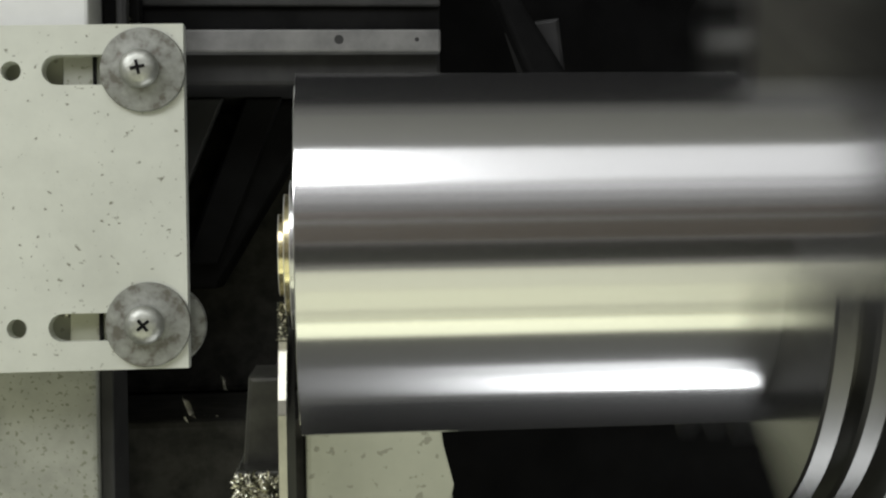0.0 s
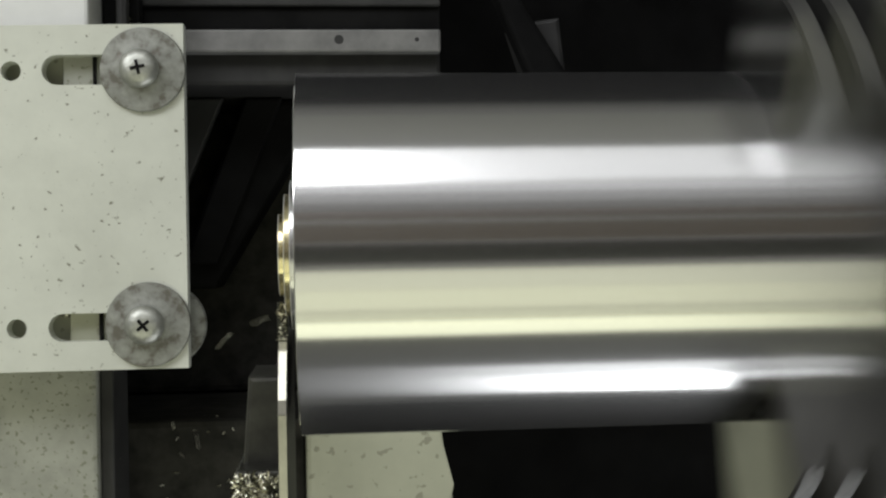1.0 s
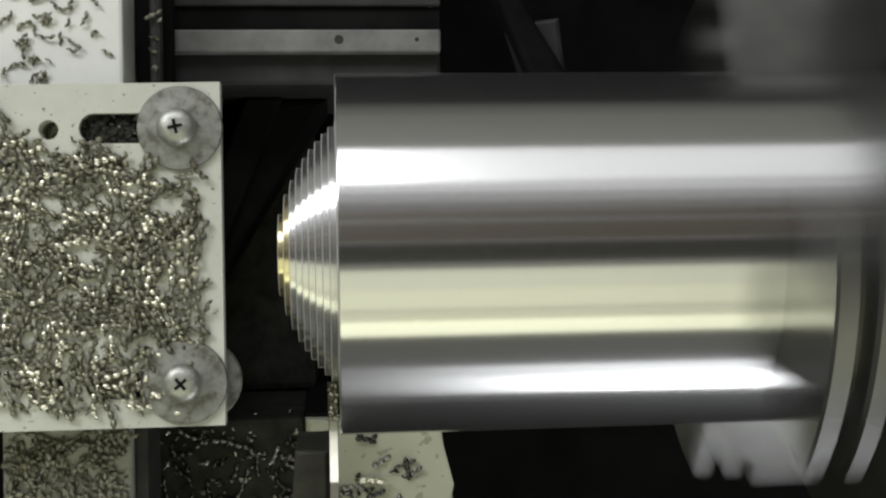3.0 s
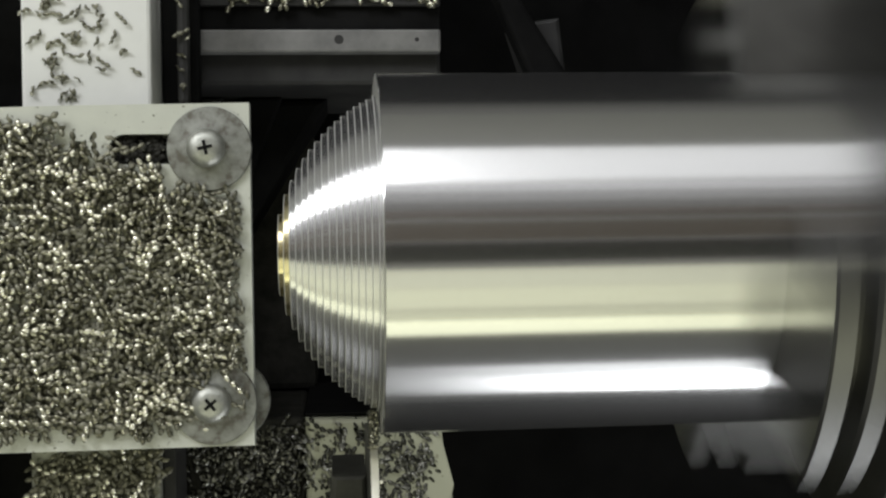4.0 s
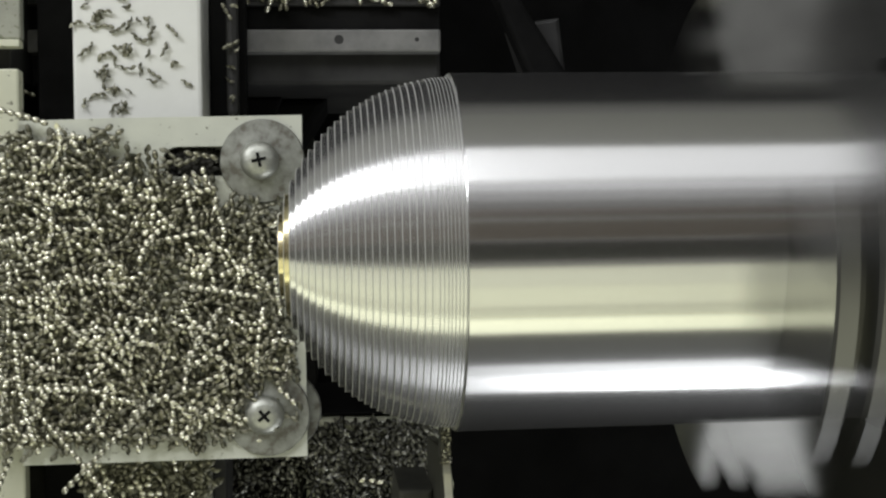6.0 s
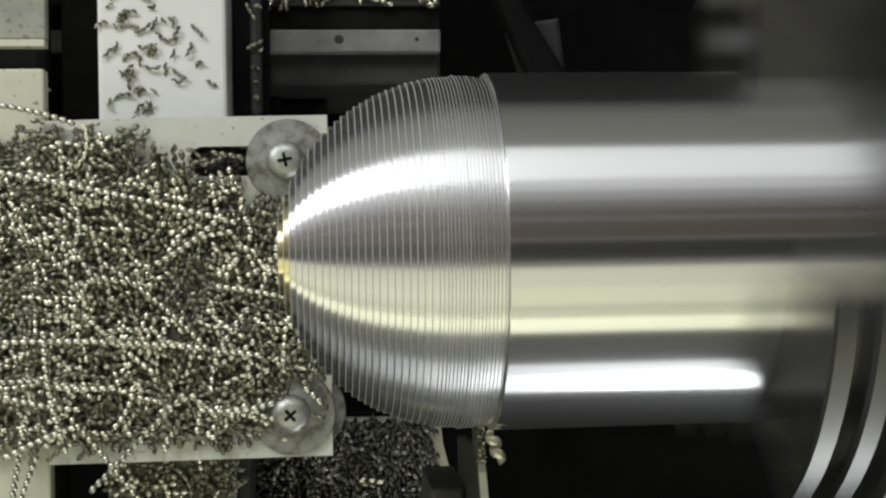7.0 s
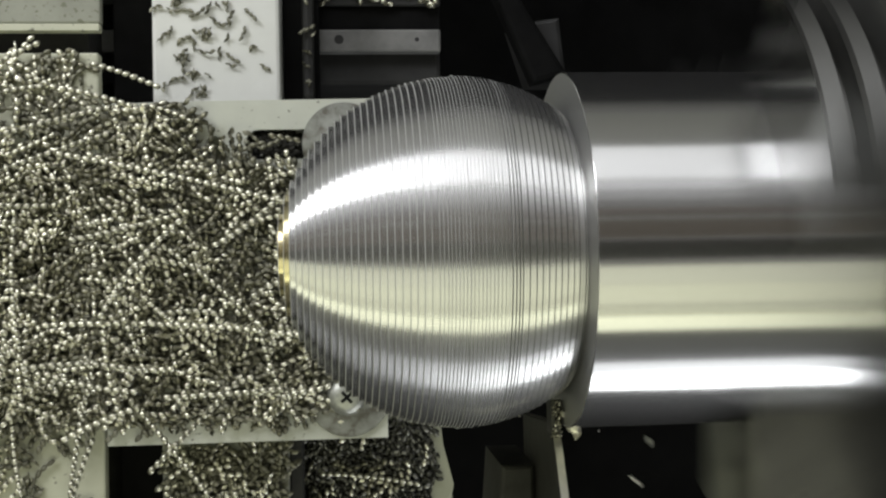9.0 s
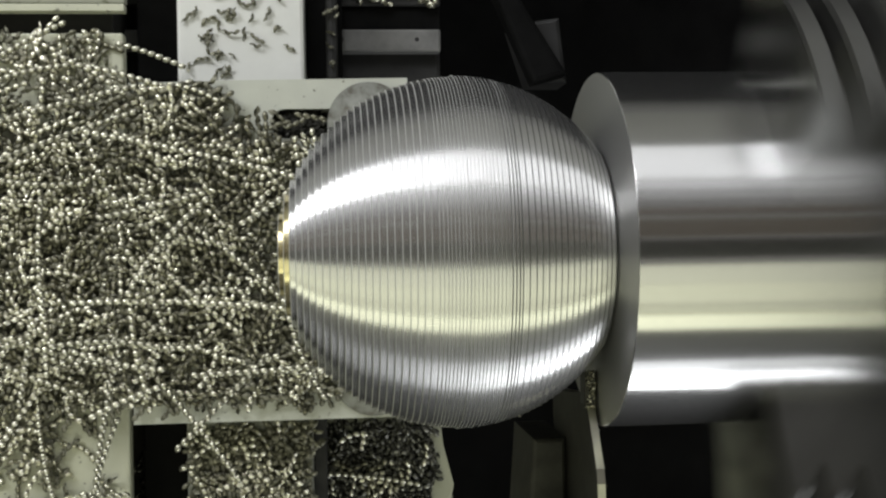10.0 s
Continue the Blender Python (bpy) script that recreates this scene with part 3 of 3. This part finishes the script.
def build_chips():
    curl = "small curled pale brass chips lying on the cover plate"
    heap = "dense heap of curled pale brass chips on the cover plate"
    long = "long beaded spring chips lying across the heap"
    P, B = -67, -79
    dull = "dense heap of dull brass curls, toned dark as shade, on the cover plate"
    PILES.append((scatter(11, [(130, -75, -24, -20, 36, P, 0.2, 0.7, 1.6), (12, -68, -45, -60, -24, B, 0.2, 0.7, 2)], curl, "scattered_chips", DULL, 0.6, 0.6), 1.75, 1.97, (0, -9), True))
    PILES.append((scatter(12, [(330, -85, -26, -19, 33, P, 0.5, 0.8, 2.2), (80, -68, -44, -60, -24, B, 0.5, 0.8, 2.5)], curl, "scattered_chips", DULL, 0.5, 0.75), 2.06, 2.26, (0, -9), True))
    PILES.append((scatter(13, [(480, -95, -28, -18, 36, P, 0.9, 1.0, 2.6)], heap, curls=0.4), 2.22, 2.42, (0, -10), True))
    PILES.append((scatter(14, [(620, -105, -25, -18, 41, P, 1.2, 1.0, 3.2), (200, -68, -44, -60, -24, B, 0.8, 1, 2.6)], dull, mat=DULL, curls=0.4), 2.3, 2.52, (0, -10), True))
    PILES.append((scatter(15, [(1700, -110, -24.5, -19, 42, P, 1.8, 1.2, 3.4), (330, -68, -44, -60, -24, B, 1.5, 1.2, 3.4)], dull, mat=DULL, curls=0.4), 2.8, 3.3, (0, -11), True))
    PILES.append((scatter(16, [(780, -112, -25, -18, 40, P + 1.5, 1.8, 0.7, 2.4), (100, -68, -44, -60, -24, B + 1, 1.2, 1, 3)], heap, curls=0.15), 3.0, 3.6, (0, -12), True))
    PILES.append((scatter(17, [(240, -115, -26, -17, 40, P + 2.4, 1.6, 1.5, 5.5), (55, -68, -44, -60, -24, B + 1.5, 1.5, 1.5, 4)], heap, curls=0.1), 3.6, 5.2, (0, -13), True))
    PILES.append((scatter(18, [(220, -120, -82, -20, 44, P + 1.0, 3.0, 1.5, 4.5), (45, -125, -82, 42, 56, -80, 1.2, 1.5, 4)], heap, curls=0.2), 5.9, 7.8, (0, -13), True))
    PILES.append((scatter(22, [(480, -122, -81.5, -20, 40, P - 1, 3.0, 1.2, 4), (50, -125, -82, 42, 56, -80, 0.5, 1, 3)], dull, mat=DULL, curls=0.4), 5.8, 7.2, (0, -13), True))
    PILES.append((scatter(19, [(90, -125, -84, -60, -22, -80, 1.2, 1.2, 3), (80, -125, -95, -35, -15, -80, 3.5, 1.5, 4)], "curled brass chips on the cream block", curls=0.4), 6.6, 9.8, (0, -9), True))
    PILES.append((scatter(20, [(46, -66, -52, 48, 75, B, 0.4, 0.7, 2.2), (16, -69, -46, 47, 75, B, 0.3, 0.7, 1.8), (60, -39.4, -37, 50, 90, -84.4, 0.1, 0.5, 1.0)], "small dull brass chips on the white bar", mat=DULL, curls=0.85, size=0.8), 2.05, 2.5, (0, -8), True))
    PILES.append((strings(31, random_strings(31, 6, -85, -40, -15, 28, -61.9, -61.2, 7, 14), long), 4.3, 5.2, (0, -14), True))
    PILES.append((strings(32, random_strings(32, 10, -100, -40, -16, 28, -61.2, -60.2, 9, 22) + [(-62, 1.5, -60.8, -4, 34, 0.1), (-62.5, 29.5, -60.6, -13, 30, 0.05)], long), 5.6, 7.2, (0, -15), True))
    PILES.append((strings(33, random_strings(33, 11, -112, -38, -16, 30, -60.4, -59.2, 8, 20) + [(-92, 32, -61, 20, 24, 0.05)], long), 7.0, 9.0, (0, -16), True))
    PILES.append((scatter(23, [(300, -125, -60, 35, 44.5, P + 0.2, 2.0, 1.2, 4), (25, -125, -82, 44, 56, -80, 1.2, 1.2, 4)], dull, mat=DULL, curls=0.7), 5.7, 7.4, (0, -13), True))
    PILES.append((scatter(24, [(90, -125, -62, 35, 45, P + 1.2, 2.2, 1.5, 4.5), (20, -125, -83, 44, 55, -79, 1.0, 1.5, 4.5)], heap, curls=0.1), 6.6, 8.4, (0, -14), True))
    # slot chips take the near-black bed colour, as shade in the slot
    PILES.append((scatter(25, [(900, -53, -36, 33.2, 39.4, -70.6, 1.4, 1.0, 2.2)], "dark chips filling the slot of the cover plate", mat=OILED, curls=0.95), 2.1, 2.42, (0, -9), True))
    PILES.append((scatter(26, [(130, -125, -84, -60, -20, -80, 1.5, 1.2, 3.4)], "dull curls covering the cream block", mat=DULL, curls=0.7), 5.9, 7.6, (0, -9), True))
    PILES.append((scatter(45, [(420, -2, 26, -70, -37.5, -95.6, 1.0, 1.0, 2.8), (160, -27, -3, -70, -37.5, -99, 1.2, 1, 2.8)], "chips in shade tones covering the cream block", mat=BEDCHIP, curls=0.5), 4.2, 5.6, (0, -9), False))
    PILES.append((strings(36, [(-14, -52, -96.5, 12, 16, 0.1), (12, -49, -93.5, -8, 15, 0.1), (6, -58, -93.5, 20, 14, 0.05)], "long beaded spring chips on the bed"), 6.8, 8.2, (-6, -12), False))
    # springs hanging over the edges, pushed in along the slide
    PILES.append((strings(34, [(-78, 45.5, -66, -15, 9, 0.1), (-82, -20, -64, 80, 18, 0.1), (-66, -20, -63, -52, 20, 0.05), (-60, -17, -63, 45, 17, 0), (-86, -34, -75, 75, 18, 0.15)], long), 5.0, 6.0, (-70, 0), True))
    PILES.append((strings(35, [(-96, -30, -76, 100, 20, 0.2), (-104, -26, -75, 60, 18, 0.2), (-92, -38, -77, 8, 16, 0.1), (-108, -12, -70, 40, 22, 0.2), (-112, 10, -64, 120, 20, 0.1), (-96, 47, -70, 12, 12, 0.2), (-74, 51, -74, -20, 9, 0.1), (-88, 40, -64, 14, 18, 0.05), (-84, 46, -66, -30, 10, 0.2), (-99, 53, -74, 30, 13, 0.1)], long), 7.6, 8.8, (-70, 0), True))
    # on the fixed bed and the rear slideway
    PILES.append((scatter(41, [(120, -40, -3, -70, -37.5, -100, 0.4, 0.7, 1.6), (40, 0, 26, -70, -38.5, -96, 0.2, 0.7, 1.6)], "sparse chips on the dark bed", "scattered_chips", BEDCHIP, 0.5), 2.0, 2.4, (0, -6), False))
    PILES.append((scatter(42, [(420, -27, -3, -70, -37.5, -100, 1.4, 1.0, 2.6), (420, -2, 26, -70, -37.5, -96, 0.9, 1.0, 2.4)], "curled chips in shade tones heaped on the dark bed", mat=BEDCHIP, curls=0.75), 2.9, 4.3, (0, -8), False))
    PILES.append((scatter(43, [(50, -25, -3, -70, -38, -98.5, 2.2, 0.7, 2.4), (42, -2, 25, -70, -39, -94.6, 1.2, 0.7, 2.4)], "curled chips heaped on the dark bed", curls=0.15), 5.0, 8.5, (0, -9), False))
    PILES.append((scatter(44, [(130, -18, 29, 56.3, 63, -100.5, 0.8, 0.8, 2.4)], "chips caught along the rear slideway"), 2.2, 4.0, (0, -6), False))
    # nest on the tool
    rnd = random.Random(51)
    verts, faces = [], []
    for _ in range(620):
        c = Vector((rnd.uniform(-10.4, -2.4), rnd.uniform(-44, -31.8), -8.9 + rnd.random() * 1.4))
        a = rnd.uniform(0, 6.28)
        chip_geometry(verts, faces, c, (math.cos(a), math.sin(a), rnd.uniform(-0.5, 0.5)), rnd.uniform(0.35, 0.8), rnd.uniform(0.35, 0.75), 0.45, rnd, 0.6, 9)
    for _ in range(60):
        c = Vector((rnd.uniform(-3.2, -1.9), rnd.uniform(-11.8, -6.6), 0.1 + rnd.random() * 0.3))
        a = rnd.uniform(0, 6.28)
        chip_geometry(verts, faces, c, (math.cos(a), math.sin(a), rnd.uniform(-0.6, 0.6)), rnd.uniform(0.3, 0.7), rnd.uniform(0.15, 0.35), 0.35, rnd, 0.6, 8)
    PILES.append((chip_object("chip_nest", verts, faces, "matted nest of fine shavings on the tool holder"), 0, 0, None, True))


build_chips()

FLYERS, CURLS = [], []


def build_flyers():
    rnd = random.Random(61)
    for riding, coils, rad, t0, t1, px, py in ((True, 3.2, 0.75, 2.36, 2.66, -5.5, -7.3), (True, 2.2, 1.0, 6.85, 9.55, -0.6, -9.6)):
        verts, faces = [], []
        chip_geometry(verts, faces, Vector((0, 0, 0)), (1, -0.1, 0.05) if px < -3 else (0.35, -1, 0.2), coils, rad, 1.9, rnd, 0.2, 12)
        ob = chip_object("spiral_chip", verts, faces, "bright spiral chip curling off the cutting edge", "metal chip", kind="")
        CURLS.append((ob, t0, t1, px, py))
    for k in range(44):
        verts, faces = [], []
        chip_geometry(verts, faces, Vector((0, 0, 0)), (1, 0.3, 0.2), rnd.uniform(0.8, 2.0), rnd.uniform(0.15, 0.28), 0.75, rnd, 0.4, 7)
        ob = chip_object("flying_chip", verts, faces, "small bright chip thrown off the tool", "metal chip", kind="")
        tagged(ob, group="chips thrown off the tool")
        FLYERS.append((ob, -0.30 + 0.052 * k + rnd.uniform(0, 0.05), rnd.uniform(-34, -8), rnd.uniform(-58, -38), rnd.uniform(0, 360)))


build_flyers()


def build_late_flyers():
    rnd, made = random.Random(62), []
    for k in range(14):
        verts, faces = [], []
        chip_geometry(verts, faces, Vector((0, 0, 0)), (1, 0.3, 0.2), rnd.uniform(1.0, 2.6), rnd.uniform(0.2, 0.38), 0.8, rnd, 0.4, 8)
        ob = chip_object("flying_chip", verts, faces, "small bright chip thrown clear of the turned ball", "metal chip", kind="")
        tagged(ob, group="chips thrown off the tool")
        made.append((ob, 7.80 + 0.075 * k, rnd.uniform(10, 26), rnd.uniform(-19, -9), rnd.uniform(0, 360)))
    return made


LATE = build_late_flyers()


def slide(t):
    return float(np.interp(t, SLIDE_T, SLIDE_X)), float(np.interp(t, SLIDE_T, SLIDE_Y))


def spin_table():
    """Unwrapped chuck angle: the jaws repeat every 120 degrees and turn about 45 degrees a frame."""
    total = [SPIN_A[0]]
    for a, b in zip(SPIN_A, SPIN_A[1:]):
        step = (b - a) % 120
        total.append(total[-1] + step + 120 * round((675 - step) / 120))
    return total


def motions():
    ticks = [k / FPS for k in range(0, 10 * FPS + 1)]
    table = spin_table()
    rides = [(t, pose(slide(t)[0] * MM, slide(t)[1] * MM, 0)) for t in SLIDE_T]
    walk(CARRIAGE, rides)
    walk(TOOL, rides)
    for ob, t0, t1, start, riding in PILES:
        times = sorted(set((SLIDE_T if riding else [0, 10]) + ([t0, (t0 + t1) / 2, t1] if start else [])))
        rows = []
        for t in times:
            sx, sy = slide(t) if riding else (0, 0)
            left = 1 - min(1, max(0, (t - t0) / (t1 - t0))) if start else 0
            dx, dz = start if start else (0, 0)
            rows.append((t, pose((sx + dx * left) * MM, sy * MM, dz * left * MM)))
        walk(ob, rows)
    angles = [float(np.interp(t, SPIN_T, table)) for t in ticks]
    walk(CHUCK, [(t, pose(0, 0, 0, a)) for t, a in zip(ticks, angles)])
    walk(BAR, [(t, pose(float(np.interp(t, CUT_T, CUT_X)) * MM, 0, 0, a)) for t, a in zip(ticks, angles)])
    walk(BALL, [(t, pose(0, 0, 0, a)) for t, a in zip(ticks, angles)])
    for ob, t0, t1, px, py in CURLS:
        rows = []
        for t in sorted(set(SLIDE_T + [t0 - 0.12, t0, t1, t1 + 0.2])):
            sx, sy = slide(t)
            if t < t0 - 0.01:
                m = pose((sx - 6) * MM, (sy - 36) * MM, -0.009)
            elif t <= t1 + 0.01:
                m = pose((sx + px) * MM, (sy + py) * MM, 0.0008)
            else:
                m = pose(0.012, -0.050, -0.0945)
            rows.append((t, m))
        walk(ob, rows)
    for ob, t0, lx, ly, turn in FLYERS:
        sx, sy = slide(t0)
        nest = pose((sx - 6) * MM, (sy - 34) * MM, -0.0085, 0, 0, turn)
        leap = pose((sx - 2.5) * MM, (sy - 8) * MM, 0.001, 20, 10, turn)
        air = pose((sx - 9 + lx * 0.1) * MM, (sy - 12) * MM, -0.004, 60, 40, turn + 40)
        land = pose(lx * MM, ly * MM, -0.0994, 90, 60, turn + 70)
        if t0 < 0.06:
            start = pose((lx * 0.9 - 3) * MM, (ly * 0.9 + 18 * math.sin(turn)) * MM, (-58 + 30 * math.cos(turn)) * MM, 50, 20, turn)
            walk(ob, [(0, start), (0.12 + 0.4 * (t0 + 0.3), land), (10, land)])
            continue
        walk(ob, [(0, nest), (max(t0 - 0.04, 0.01), nest), (t0 + 0.05, leap), (t0 + 0.12, air), (t0 + 0.34, land), (10, land)])

    for ob, t0, dx, dy, turn in LATE:
        rows = [(t, pose((slide(t)[0] - 6) * MM, (slide(t)[1] - 36) * MM, -0.0085, 0, 0, turn)) for t in SLIDE_T if t < t0 - 0.06]
        sx, sy = slide(t0)
        rows += [(t0 - 0.04, pose((sx - 6) * MM, (sy - 36) * MM, -0.0085, 0, 0, turn)), (t0, pose((sx - 1) * MM, (sy - 12) * MM, -0.002, 20, 0, turn)),
                 (t0 + 0.10, pose((sx + dx) * MM, (sy - 12 + 0.6 * dy) * MM, -0.012, 60, 20, turn + 30)), (t0 + 0.2, pose((sx + 1.5 * dx) * MM, (sy - 12 + dy) * MM, -0.04, 70, 50, turn + 60)),
                 (t0 + 0.4, pose((sx + 2.2 * dx) * MM, (sy - 12 + 1.6 * dy) * MM, -0.1792, 90, 60, turn + 80)), (10, pose((sx + 2.2 * dx) * MM, (sy - 12 + 1.6 * dy) * MM, -0.1792, 90, 60, turn + 80))]
        walk(ob, rows)


motions()
